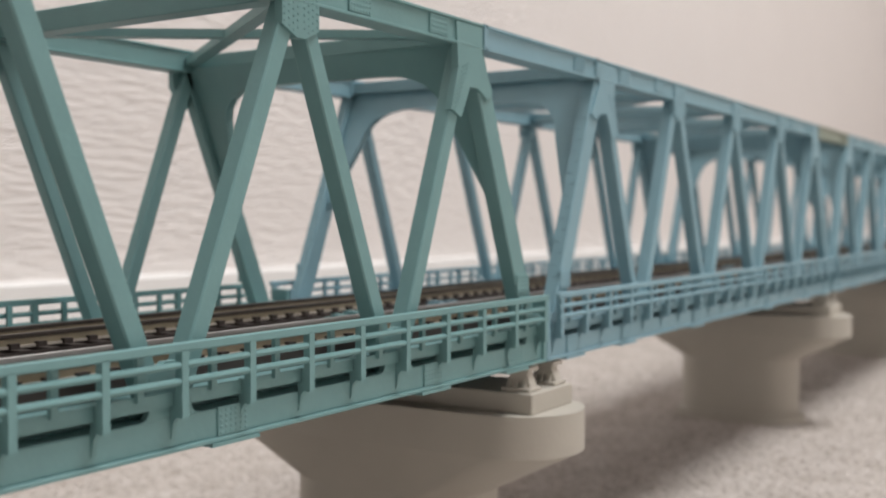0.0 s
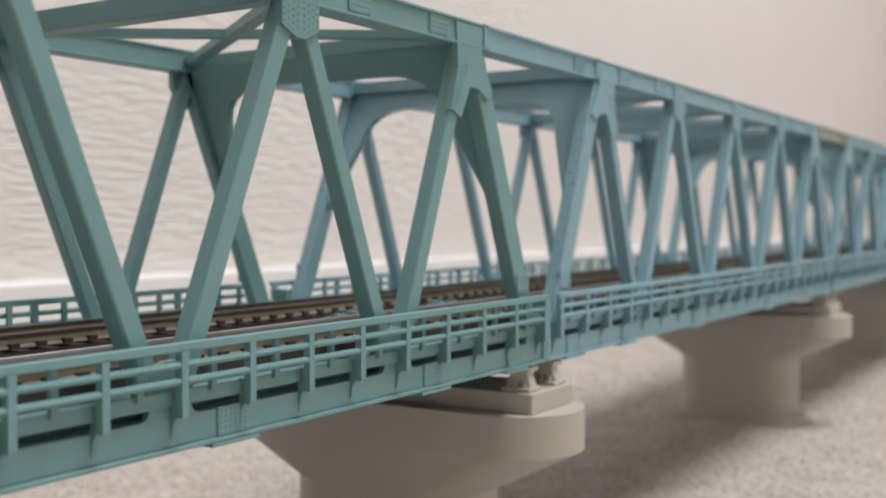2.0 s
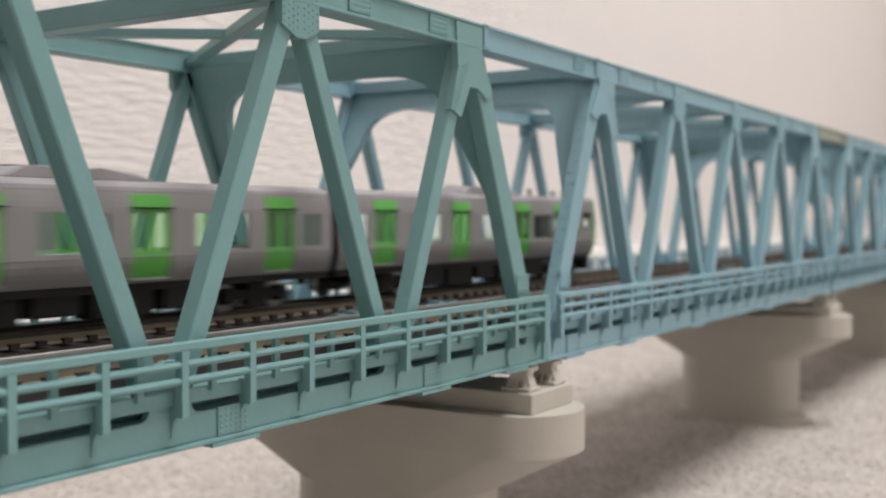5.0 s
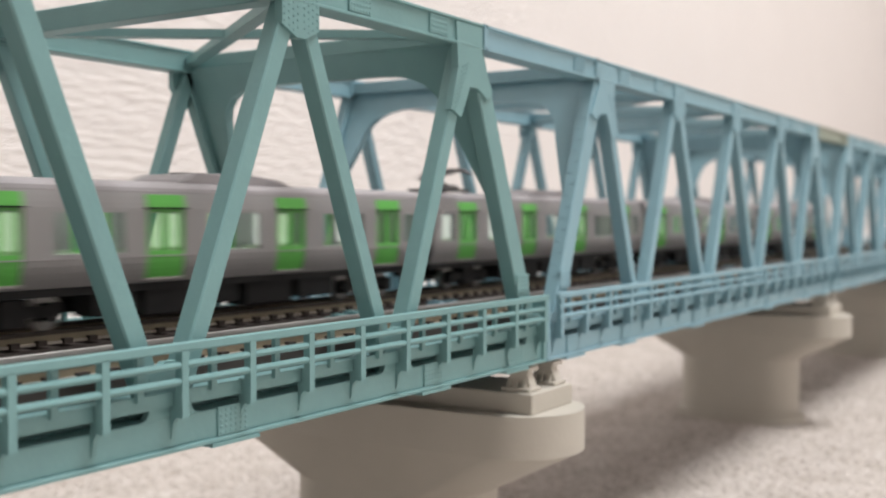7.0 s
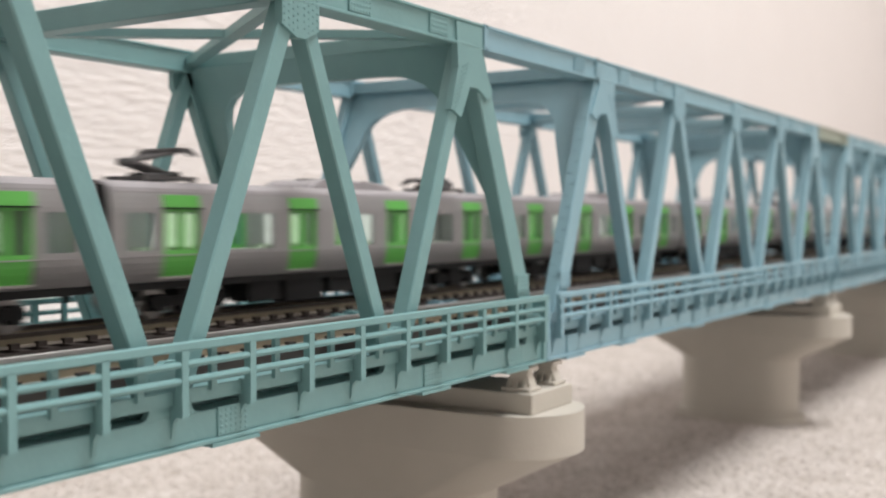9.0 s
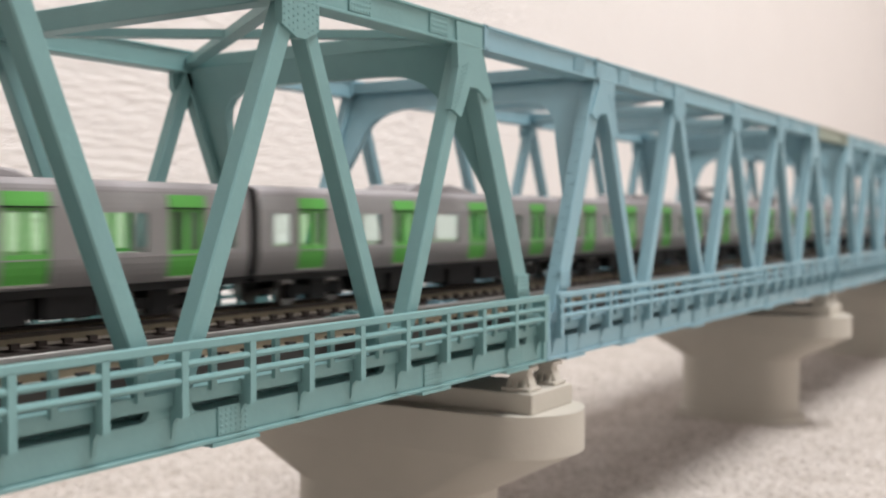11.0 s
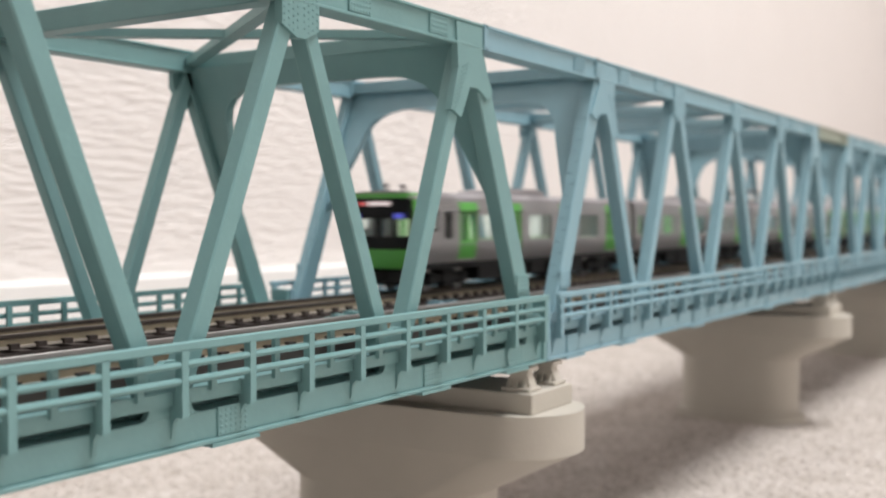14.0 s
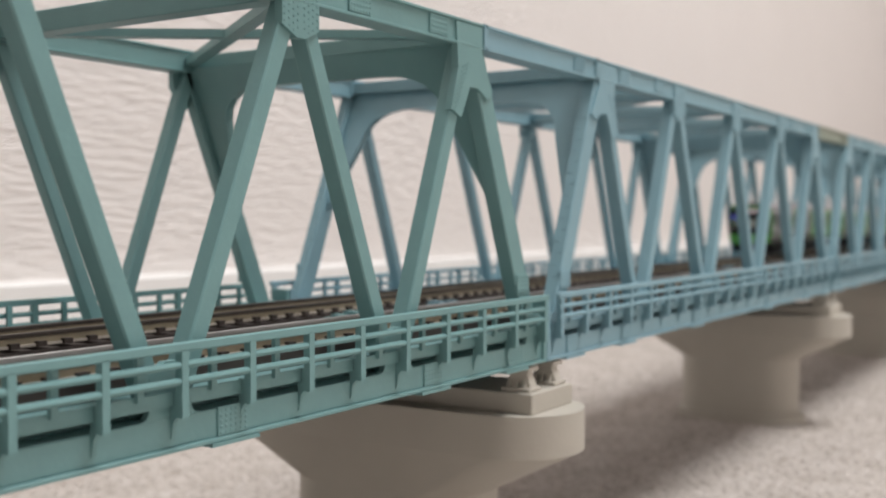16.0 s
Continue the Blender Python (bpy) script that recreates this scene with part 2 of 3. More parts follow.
def span(x0, mat, label):
    t = thing("truss_span", label, "bridge", "bridge spans")
    for side in (0, 1):
        def s(a):
            return a if side == 0 else 2 * YT - a

        def w(a):
            return a if side == 0 else 2 * YC - a

        def slab(bm, xa, xb, ya, yb, za, zb):
            ya, yb = sorted((s(ya), s(yb)))
            box(bm, xa, xb, ya, yb, za, zb)

        def wslab(bm, xa, xb, ya, yb, za, zb):
            ya, yb = sorted((w(ya), w(yb)))
            box(bm, xa, xb, ya, yb, za, zb)

        def plate(name, pts, ya, yb, lab="", bev=0.0):
            bm = bmesh.new()
            prism(bm, pts, lambda a, b, q: (a, s(yb if q else ya), b))
            return part(name, bm, mat, t, lab, bev)

        # top chord: web box with a thin flange above and below
        bm = bmesh.new()
        slab(bm, XT[0] - 3.6, XT[-1] + 3.6, YO, YI, ZTB + .5, ZT - .5)
        chord = part("top_chord", bm, mat, t)
        for za, zb, e in ((ZT - .5, ZT, .5), (ZTB, ZTB + .5, .4)):
            bm = bmesh.new()
            slab(bm, XT[0] - 3.6, XT[-1] + 3.6, YO - e, YI + .4, za, zb)
            part("flange", bm, mat, chord, bevel=.1)
        # bottom chord
        bm = bmesh.new()
        slab(bm, .6, LEN - .6, YO, YI, -13.0, -9.35)
        chord = part("bottom_chord", bm, mat, t, bevel=.1)
        bm = bmesh.new()
        slab(bm, .6, LEN - .6, YO - .7, YI + .5, -13.6, -13.0)
        part("flange", bm, mat, chord, bevel=.12)
        bm = bmesh.new()
        wslab(bm, 2.5, LEN - 2.5, 1.75, 2.25, -7.9, -6.1)
        part("walkway_edge", bm, mat, t)
        bm = bmesh.new()
        slab(bm, .8, LEN - .8, YI + 2.2, YI + 2.8, -13.0, -7.4)
        part("stringer_web", bm, mat, t)
        for x in XB:
            plate("node_plate", [(x - 5.0, -9.4), (x + 5.0, -9.4), (x + 4.0, -9.1), (x + 3.5, -8.4), (x + 3.4, -4.2), (x + 1, -2.4), (x - 1, -2.4), (x - 3.4, -4.2), (x - 3.5, -8.4), (x - 4.0, -9.1)] if 5 < x < 243 else
                  [(x - 3.4, -9.4), (x + 3.4, -9.4), (x + 3.0, -4), (x - 1.8, -4)], YO + .05, YO + 1.0)
        bm = bmesh.new()
        wslab(bm, .8, LEN - .8, 2.4, YI + 6, -7.4, -6.8)
        part("walkway", bm, mat, t)
        # web members
        for j in range(6):
            for k in (j - 1, j):
                if 0 <= k < 5:
                    bm = bmesh.new()
                    ya, yb = sorted((s(YO + .12), s(YO + .12 + TH - .4 * side)))
                    if j in (0, 5):
                        xa, xb = end_x(-9, s(YO), j == 5), end_x(46, s(YO), j == 5)
                        if j == 5:
                            xa, xb = LEN - xa, LEN - xb
                        bar_xz(bm, xa, -9, xb, 46, 4.7, ya, yb)
                        part("end_post", bm, mat, t, bevel=.22)
                    else:
                        lean = 1 if k == j else -1
                        bar_xz(bm, XB[j] + 1.2 * lean, -9, XT[k] - (.8 * lean if k != 2 else 0), ZTB + 1, 2.85, ya, yb)
                        part("diagonal", bm, mat, t, bevel=.22)
        # gusset plates with rivets
        for k in range(5):
            x = XT[k]
            ya, yb = YO - .35, YO + 1
            if 0 < k < 4:
                g = plate("gusset", [(x - 4, 49.0), (x + 4, 49.0), (x + 4, 41.6), (x + 1, 40.1), (x - 1, 40.1), (x - 4, 41.6)], ya, yb)
                dots = [(x + sx * (.7 + .95 * i), 48.2 - .95 * r - .5 * i * 0.9) for r in range(8) for i in range(4) for sx in (-1, 1)
                        if 48.2 - .95 * r - .45 * i > 41.7 - .4 * (3 - i)]
            else:
                m = (lambda a: a) if k == 0 else (lambda a: LEN - a)
                pts = [(25.3, 49.0), (34.2, 49.0), (33.6, 41), (35.9, 33.7), (32.6, 32.5), (29.6, 38), (27.0, 38), (23.5, 36.3), (21.6, 37.6), (25.3, 44)]
                if side == 1:
                    pts = [(25.3, 49.0), (33.2, 49.0), (33.2, 42), (29.6, 38), (27.0, 38), (24.2, 40), (25.3, 44)]
                g = plate("gusset", [(m(a), b) for a, b in pts], ya, yb)
                dots = [(m(30.4 + .85 * i + c * .42), 42.0 - .35 * i - c * .85) for c in range(11 if side == 0 else 1) for i in range(3)]
            bm = bmesh.new()
            rivet_dots(bm, dots, s(ya), -.13 if side == 0 else .13)
            part("rivets", bm, mat, g)
        # splice plates along the chords
        for x, za, zb, ncol, nrow in [(XT[0] + 11, ZTB + .7, ZT - .6, 7, 4), (XT[0] + 33, ZTB + .7, ZT - .6, 7, 4), (LEN - XT[0] - 11, ZTB + .7, ZT - .6, 7, 4),
                                (LEN - XT[0] - 33, ZTB + .7, ZT - .6, 7, 4), (12.7, -12.9, -9.2, 5, 5), (41.3, -12.9, -9.2, 6, 5), (89.5, -12.9, -9.2, 6, 5),
                                (LEN - 12.7, -12.9, -9.2, 5, 5), (LEN - 41.3, -12.9, -9.2, 6, 5), (LEN - 89.5, -12.9, -9.2, 6, 5)]:
            bm = bmesh.new()
            slab(bm, x - 2.8, x + 2.8, YO - .3, YO + .5, za, zb)
            p = part("splice_plate", bm, mat, t)
            bm = bmesh.new()
            rivet_dots(bm, [(x - 2.3 + 4.6 * i / (ncol - 1), za + .4 + (zb - za - .8) * r / (nrow - 1)) for i in range(ncol) for r in range(nrow)], s(YO - .3), -.11 if side == 0 else .11, .26)
            part("rivets", bm, mat, p)
            if za < 0:
                bm = bmesh.new()
                slab(bm, x - 4.4, x + 4.4, YO - .9, YI + .3, -14.1, -13.6)
                part("cover_plate", bm, mat, t)
        # handrails and posts
        bm = bmesh.new()
        wslab(bm, 2.2, LEN - 2.2, 0, .95, -1.15, 0)
        part("handrail", bm, mat, t, bevel=.15)
        for z in (-2.75, -4.75):
            bm = bmesh.new()
            rod(bm, (2.6, w(.5), z), (LEN - 2.6, w(.5), z), .48)
            part("rail_bar", bm, mat, t)
        bm = bmesh.new()
        wslab(bm, -.55, .55, 0.0, 1.1, -9.2, -.9)
        e = YO + .1 + (0 if side == 0 else 2 * (YC - YT))
        pts = [(1.0, -8.9), (1.0, -6.0), (e, -6.0), (e, -12.0), (e - .2, -12.0), (e - .55, -9.9)]
        prism(bm, pts, lambda a, b, q: (-.3 + .6 * q, w(a), b))
        post_me = mesh_of("post", bm, mat)
        bm = bmesh.new()
        wslab(bm, -.5, .5, 1.1, 1.75, -6.6, -.9)
        stay_me = mesh_of("stanchion", bm, mat)
        for k in range(21):
            x = 3.6 + k * (LEN - 7.2) / 20
            shared("post", post_me, t, x)
            if k < 20:
                shared("stanchion", stay_me, t, x + (LEN - 7.2) / 40)
        # riveted feet of the end posts
        for x in (end_x(2.5, s(YO)), LEN - end_x(2.5, s(YO), 1)):
            bm = bmesh.new()
            slab(bm, x - 2.3, x + 2.3, YO - .12, YO + .6, .8, 4.2)
            p = part("foot_plate", bm, mat, t)
            bm = bmesh.new()
            rivet_dots(bm, [(x - 1.8 + .72 * a, 1.3 + .8 * b) for a in range(6) for b in range(4)], s(YO - .12), -.1 if side == 0 else .1, .2)
            part("rivets", bm, mat, p)
        # end plates of the bottom chord
        for xa in (.2, LEN - 1.4):
            bm = bmesh.new()
            slab(bm, xa, xa + 1.2, YO - .6, YI + .4, -13.6, -1.5)
            part("end_plate", bm, mat, t)
        # rungs up the end posts
        bm = bmesh.new()
        slab(bm, -.16, .16, YO + .3, YO + 1.5, -.13, .13)
        rung_me = mesh_of("rung", bm, mat)
        for e in (0, 1):
            for k in range(15):
                z = 3 + k * 2.4
                x = end_x(z, s(YO), e) - 2.42
                shared("rung", rung_me, t, x if e == 0 else LEN - x, (1.3 if k % 2 else 0) * (1 if side == 0 else -1), z)
    # portals in the plane of the end posts
    for e in (0, 1):
        a = [(YI - .8, 17), (YI + 1.6, 24), (YI + 4.6, 33), (YI + 5.2, 35.6), (YI + 6.3, 37.8), (YI + 8.2, 39.6), (YI + 10.8, 40.8), (YI + 14, 41.4), (YI + 18, 41.6)]
        pts = a + [(2 * YT - y, z) for y, z in reversed(a)] + [(2 * YT - YI + .8, 46), (YI - .8, 46)]
        bm = bmesh.new()
        prism(bm, pts, lambda y, z, q: ((end_x(z, y) + 1.2 - 2.0 * q) if e == 0 else LEN - (end_x(z, y, 1) + 1.2 - 2.0 * q), y, z))
        part("portal", bm, mat, t)
        bm = bmesh.new()
        xx = end_x(46)
        x1, x2 = (xx - 2.4, xx + 2.4) if e == 0 else (LEN - xx - 2.4, LEN - xx + 2.4)
        box(bm, x1, x2, YI, 2 * YT - YI, 46.0, 48.8)
        part("cross_strut", bm, mat, t, bevel=.15)
    # struts and crossed bracing under the top
    for k in range(1, 4):
        bm = bmesh.new()
        box(bm, XT[k] - 1.9, XT[k] + 1.9, YI, 2 * YT - YI, 45.6, 49.2)
        part("cross_strut", bm, mat, t, bevel=.15)
    for k in range(4):
        for q in (0, 1):
            bm = bmesh.new()
            xa, xb = XT[k] + 2, XT[k + 1] - 2
            ya, yb = (YI - .2, 2 * YT - YI + .2) if q == 0 else (2 * YT - YI + .2, YI - .2)
            d = Vector((xb - xa, yb - ya)).normalized()
            n = Vector((-d.y, d.x)) * 1.3
            c = [(xa + n.x, ya + n.y), (xa - n.x, ya - n.y), (xb - n.x, yb - n.y), (xb + n.x, yb + n.y)]
            hexa(bm, [(x, y, 46.3 + .2 * q) for x, y in c] + [(x, y, 47.8 + .1 * q) for x, y in c])
            part("lateral_brace", bm, mat, t)
    # floor: stringers, cross beams, deck plate
    for k in range(6):
        bm = bmesh.new()
        box(bm, XB[k] - 1.5, XB[k] + 1.5, YI, 2 * YC - YI, -12.5, -8.2)
        part("floor_beam", bm, mat, t)
    for e in (0, 1):
        # joint bracket between the tracks near each end
        bm = bmesh.new()
        m = (lambda a: a) if e == 0 else (lambda a: LEN - a)
        for xa, xb, ya, yb, za, zb in ((13.5, 24, 36, 39.4, -5.6, -4.8), (14.5, 17, 36.6, 39.8, -4.8, -4.0), (20, 22.5, 36.2, 38.6, -4.8, -4.2)):
            box(bm, min(m(xa), m(xb)), max(m(xa), m(xb)), ya, yb, za, zb)
        box(bm, min(m(18.5), m(20.5)), max(m(18.5), m(20.5)), 36, 38.5, -7.1, -5.4)
        part("joint_bracket", bm, mat, t)
    bm = bmesh.new()
    box(bm, .6, LEN - .6, YI + 3, 2 * YC - YI - 3, -8.1, -7.1)
    part("deck", bm, M_DECK, t, "brown deck plate")
    t.location = (x0 * MM, 0, 0)
    return t


green_span = span(-LEN, M_GREEN, "green plastic model truss bridge span with railings")
blue_span = span(0.0, M_BLUE, "pale blue plastic model truss bridge span with railings")
for i in (1, 2, 3):
    copy_thing(blue_span, Matrix.Translation((LEN * i * MM, 0, 0)))


def link_beam(x, mat, label):
    """Top pieces that join the chords of two spans."""
    for side in (0, 1):
        t = thing("link_beam", label, "bridge beam", "top links between spans")
        s = (lambda a: a) if side == 0 else (lambda a: 2 * YT - a)
        ya, yb, yc, yd = s(YO), s(YI), s(YO - .5), s(YI + .4)
        h = XT[0] - 3.8
        bm = bmesh.new()
        box(bm, x - h + .6, x + h, min(ya, yb), max(ya, yb), ZTB + .6, ZT - .5)
        box(bm, x - h + .6, x + h, min(yc, yd), max(yc, yd), ZT - .5, ZT)
        box(bm, x - h + .6, x + h, min(yc, yd), max(yc, yd), ZTB, ZTB + .6)
        part("beam", bm, mat, t)
        bm = bmesh.new()
        sg = -1 if side == 0 else 1
        box(bm, x + 13, x + 18, min(ya, ya + sg * .3), max(ya, ya + sg * .3), ZTB + .8, ZT - .7)
        p = part("splice_plate", bm, mat, t)
        bm = bmesh.new()
        rivet_dots(bm, [(x + 13.5 + .67 * a, ZTB + 1.3 + .68 * b) for a in range(7) for b in range(4)], ya + sg * .3, sg * .2, .24)
        part("rivets", bm, mat, p)
        for xx in (x - h, x + h - 1.2):
            bm = bmesh.new()
            box(bm, xx, xx + 1.2, min(yc, yd), max(yc, yd), ZTB, ZT + .15)
            part("end_flange", bm, mat, t)


link_beam(0, M_BLUE, "pale blue plastic beam joining the bridge tops")
link_beam(LEN, M_OLIVE, "olive plastic beam joining the bridge tops")
link_beam(2 * LEN, M_BLUE, "pale blue plastic beam joining the bridge tops")
link_beam(3 * LEN, M_BLUE, "pale blue plastic beam joining the bridge tops")


def stadium(bm, x, yc, h, r, z0, z1, h2=None, r2=None, n=24):
    h2, r2 = h2 or h, r2 or r
    rings = []
    for z, hh, rr in ((z0, h, r), (z1, h2, r2)):
        ring = []
        for k in range(2 * n + 2):
            a = math.pi * (k if k <= n else k - 1) / n
            ring.append(bm.verts.new(P(x + rr * math.cos(a), yc + (hh if k <= n else -hh) + rr * math.sin(a), z)))
        rings.append(ring)
    m = len(rings[0])
    for k in range(m):
        f = bm.faces.new((rings[0][k], rings[0][(k + 1) % m], rings[1][(k + 1) % m], rings[1][k]))
        f.smooth = True
    bm.faces.new(rings[0][::-1])
    bm.faces.new(rings[1])
    for k in range(m):
        for ring in rings:
            bm.edges.get((ring[k], ring[(k + 1) % m])).smooth = False


def pier():
    t = thing("bridge_pier", "light grey plastic hammerhead bridge pier on carpet", "bridge pier", "bridge piers")
    for name, a in (("column", (11.6, 12, FLOOR + 4, -41.4)), ("taper", (11.6, 12, -41.4, -31.3, 30, 13.2)), ("cap", (30, 13.5, -31.3, -23)), ("footing", (12.2, 13.6, FLOOR, FLOOR + 4))):
        bm = bmesh.new()
        stadium(bm, 0, YC, *a)
        part(name, bm, M_PIER, t)
    bm = bmesh.new()
    box(bm, -9, 9, .4, 24, -23, -18.9)
    box(bm, -9, 9, 2 * YC - 24, 2 * YC - .4, -23, -18.9)
    box(bm, -8.3, 8.3, 24, 2 * YC - 24, -23, -19.2)
    part("seat_block", bm, M_PIER, t, bevel=.2)
    for dx in (-5.4, 5.4):
        for y in (4.6, 2 * YC - 4.6):
            bm = bmesh.new()
            box(bm, dx - 2.6, dx + 2.6, y - 3.2, y + 3.2, -18.9, -18.1)
            shoe = part("bearing_shoe", bm, M_PIER, t, bevel=.15)
            bm = bmesh.new()
            box(bm, dx - 2.2, dx + 2.2, y - 2.6, y + 2.6, -14.9, -14.1)
            part("top_plate", bm, M_PIER, shoe)
            bm = bmesh.new()
            prism(bm, [(y - 2.8, -18.1), (y + 2.8, -18.1), (y + 1.6, -14.9), (y - 1.6, -14.9)], lambda a, b, q: (dx - 1.3 + 2.6 * q, a, b))
            part("web", bm, M_PIER, shoe)
            for yy in (y - 1.6, y, y + 1.6):
                bm = bmesh.new()
                prism(bm, [(dx - 2.3, -18.1), (dx + 2.3, -18.1), (dx + .6, -14.9), (dx - .6, -14.9)], lambda a, b, q: (a, yy - .3 + .6 * q, b))
                part("rib", bm, M_PIER, shoe)
    return t


first = pier()
first.location = (-LEN * MM, 0, 0)
for i in range(1, 6):
    copy_thing(first, Matrix.Translation((LEN * (i - 1) * MM, 0, 0)))


def approach(xa, xb):
    """Plain deck on piers that carries the tracks on beyond the trusses."""
    t = thing("approach_viaduct", "plain grey plastic viaduct deck carrying the tracks", "viaduct", "approach viaducts")
    bm = bmesh.new()
    box(bm, xa, xb, 2.3, 2 * YC - 2.3, -18.9, -7.1)
    part("deck", bm, M_PIER, t)
    n = int((xb - xa) // LEN)
    for i in range(n):
        bm = bmesh.new()
        x = xa + (i + .5) * (xb - xa) / n
        stadium(bm, x, YC, 14, 10, FLOOR, -18.9)
        part("column", bm, M_PIER, t)


approach(-2300, -LEN - .5)
approach(4 * LEN + .5, 2300)

# ---- tracks ----
RAILZ = -2.3
YTRACK = (16.5, 49.5)


def track(yc, head, label, head_label):
    t = thing("track", label, "railway track", "tracks")
    t.location = (0, yc * MM, 0)
    for d in (-1, 1):
        bm = bmesh.new()
        c = d * 4.85
        box(bm, -2300, 2300, c - .25, c + .25, RAILZ - 1.75, RAILZ - .7)
        r = part("rail", bm, M_RAIL, t)
        bm = bmesh.new()
        box(bm, -2300, 2300, c - .36, c + .36, RAILZ - .7, RAILZ)
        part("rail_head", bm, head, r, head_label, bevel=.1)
        # foot in a paler tone than the rail above it
        bm = bmesh.new()
        box(bm, -2300, 2300, c - .65, c + .65, RAILZ - 2.15, RAILZ - 1.75)
        part("rail_foot", bm, M_FOOT, r, "pale rail foot")

    def tie(bm, x):
        box(bm, x - 1.1, x + 1.1, -8.6, 8.6, -6.3, -4.5)
        for d in (-1, 1):
            box(bm, x - .8, x + .8, d * 4.85 - 1.2, d * 4.85 + 1.2, -4.5, -3.7)

    bm = bmesh.new()
    box(bm, -2300, 2300, -6.5, -3.5, -7.0, -6.3)
    box(bm, -2300, 2300, 3.5, 6.5, -7.0, -6.3)
    box(bm, -2300, 2300, -8.9, -8.55, -7.0, -4.6)
    box(bm, -2300, 2300, 8.55, 8.9, -7.0, -4.6)
    part("stringer", bm, M_TIE, t)
    bm = bmesh.new()
    tie(bm, 0)
    me = mesh_of("sleeper", bm, M_TIE)
    pitch = 4.83
    for k in range(-32, 112):
        shared("sleeper", me, t, k * pitch)
    bm = bmesh.new()
    for k in list(range(-476, -32)) + list(range(112, 476)):
        tie(bm, k * pitch)
    tagged(part("sleepers", bm, M_TIE, t), kind="stuff")


track(YTRACK[0], M_RAILTOP, "model railway track with bright-topped brown rails", "bright steel rail head")
# heads painted dark to stand for a reflection, unlike the near track
track(YTRACK[1], M_RAILDARK, "model railway track, brown rails with dark reflections painted on heads", "rail head coloured dark for its reflection")

# ---- train (origin of a car: its middle, at rail level; heights above the rail) ----
R0 = FLOOR
CARLEN, HALF = 130.0, 9.8
SILL, EAVE = 6.7, 21.7


def cbox(bm, xa, xb, ya, yb, za, zb):
    box(bm, xa, xb, ya, yb, za + R0, zb + R0)


def tuck(z):
    """How far the car side leans in at a height above the rail."""
    if z < 11.0:
        return 1.05 * ((11.0 - z) / 4.3) ** 1.6
    return 0.55 * max(0.0, (z - 18.6) / 3.1) ** 1.5


def pierced(bm, xa, xb, ya, yb, za, zb, holes, lean=0):
    """One plate from ya to yb with rectangular openings (x0, x1, z0, z1), as one closed skin."""
    xs = sorted({xa, xb, *[h[0] for h in holes], *[h[1] for h in holes]})
    zs = sorted({za, zb, *[h[2] for h in holes], *[h[3] for h in holes], *[z for z in (8.1, 9.0, 10.0, 11.0, 19.8, 20.8) if lean and za < z < zb]})
    made = {}

    def v(i, k, q):
        if (i, k, q) not in made:
            made[i, k, q] = bm.verts.new(P(xs[i], (yb if q else ya) + lean * tuck(zs[k]), zs[k] + R0))
        return made[i, k, q]

    def solid(i, k):
        if not (0 <= i < len(xs) - 1 and 0 <= k < len(zs) - 1):
            return False
        x, z = (xs[i] + xs[i + 1]) / 2, (zs[k] + zs[k + 1]) / 2
        return not any(h[0] < x < h[1] and h[2] < z < h[3] for h in holes)

    for i in range(len(xs) - 1):
        for k in range(len(zs) - 1):
            if not solid(i, k):
                continue
            for q in (0, 1):
                bm.faces.new((v(i, k, q), v(i + 1, k, q), v(i + 1, k + 1, q), v(i, k + 1, q)))
            for di, dk, a, b in ((-1, 0, (i, k), (i, k + 1)), (1, 0, (i + 1, k), (i + 1, k + 1)), (0, -1, (i, k), (i + 1, k)), (0, 1, (i, k + 1), (i + 1, k + 1))):
                if not solid(i + di, k + dk):
                    bm.faces.new((v(*a, 0), v(*b, 0), v(*b, 1), v(*a, 1)))


def body_side(bm, y, xa, xb, holes):
    """One car side, 0.7 thick, with window and door openings (x0, x1, z0, z1)."""
    ya, yb = (y, y + .7) if y < 0 else (y - .7, y)
    pierced(bm, xa, xb, ya, yb, SILL, EAVE, holes, 1 if y < 0 else -1)


def door(t, x, y, mes):
    sgn = -1 if y < 0 else 1
    if "door" not in mes:
        bm = bmesh.new()
        pierced(bm, -4.1, 4.1, -.3, .3, 7.5, 18.9, [(-3.4, -.6, 11.9, 18.4), (.6, 3.4, 11.9, 18.4)], 1)
        mes["door"] = mesh_of("door", bm, M_LIME)
        bm = bmesh.new()
        pierced(bm, -4.2, 4.2, -.42, .3, 18.95, 21.2, [], 1)
        mes["head"] = mesh_of("door_head", bm, M_LIME)
        bm = bmesh.new()
        cbox(bm, -4.5, 4.5, -.75, .1, 18.85, 19.1)
        mes["gutter"] = mesh_of("drip_rail", bm, M_BLACK)
        bm = bmesh.new()
        cbox(bm, -4.3, 4.3, .3, 1.3, 7.1, 7.5)
        mes["step"] = mesh_of("door_step", bm, M_WHEEL)
        for n, a, b in (("pl", -3.4, -.6), ("pr", .6, 3.4)):
            bm = bmesh.new()
            cbox(bm, a, b, -.1, .1, 11.9, 18.4)
            mes[n] = mesh_of("pane", bm, M_DOORGLASS)
    rot = 0 if sgn < 0 else math.pi
    d = shared("door", mes["door"], t, x, y - sgn * .45)
    d.rotation_euler[2] = rot
    for n in ("pl", "pr"):
        shared("pane", mes[n], d, 0).visible_shadow = False
    for n, nm in (("head", "door_head"), ("gutter", "drip_rail"), ("step", "door_step")):
        o = shared(nm, mes[n], t, x, y - sgn * .3)
        o.rotation_euler[2] = rot


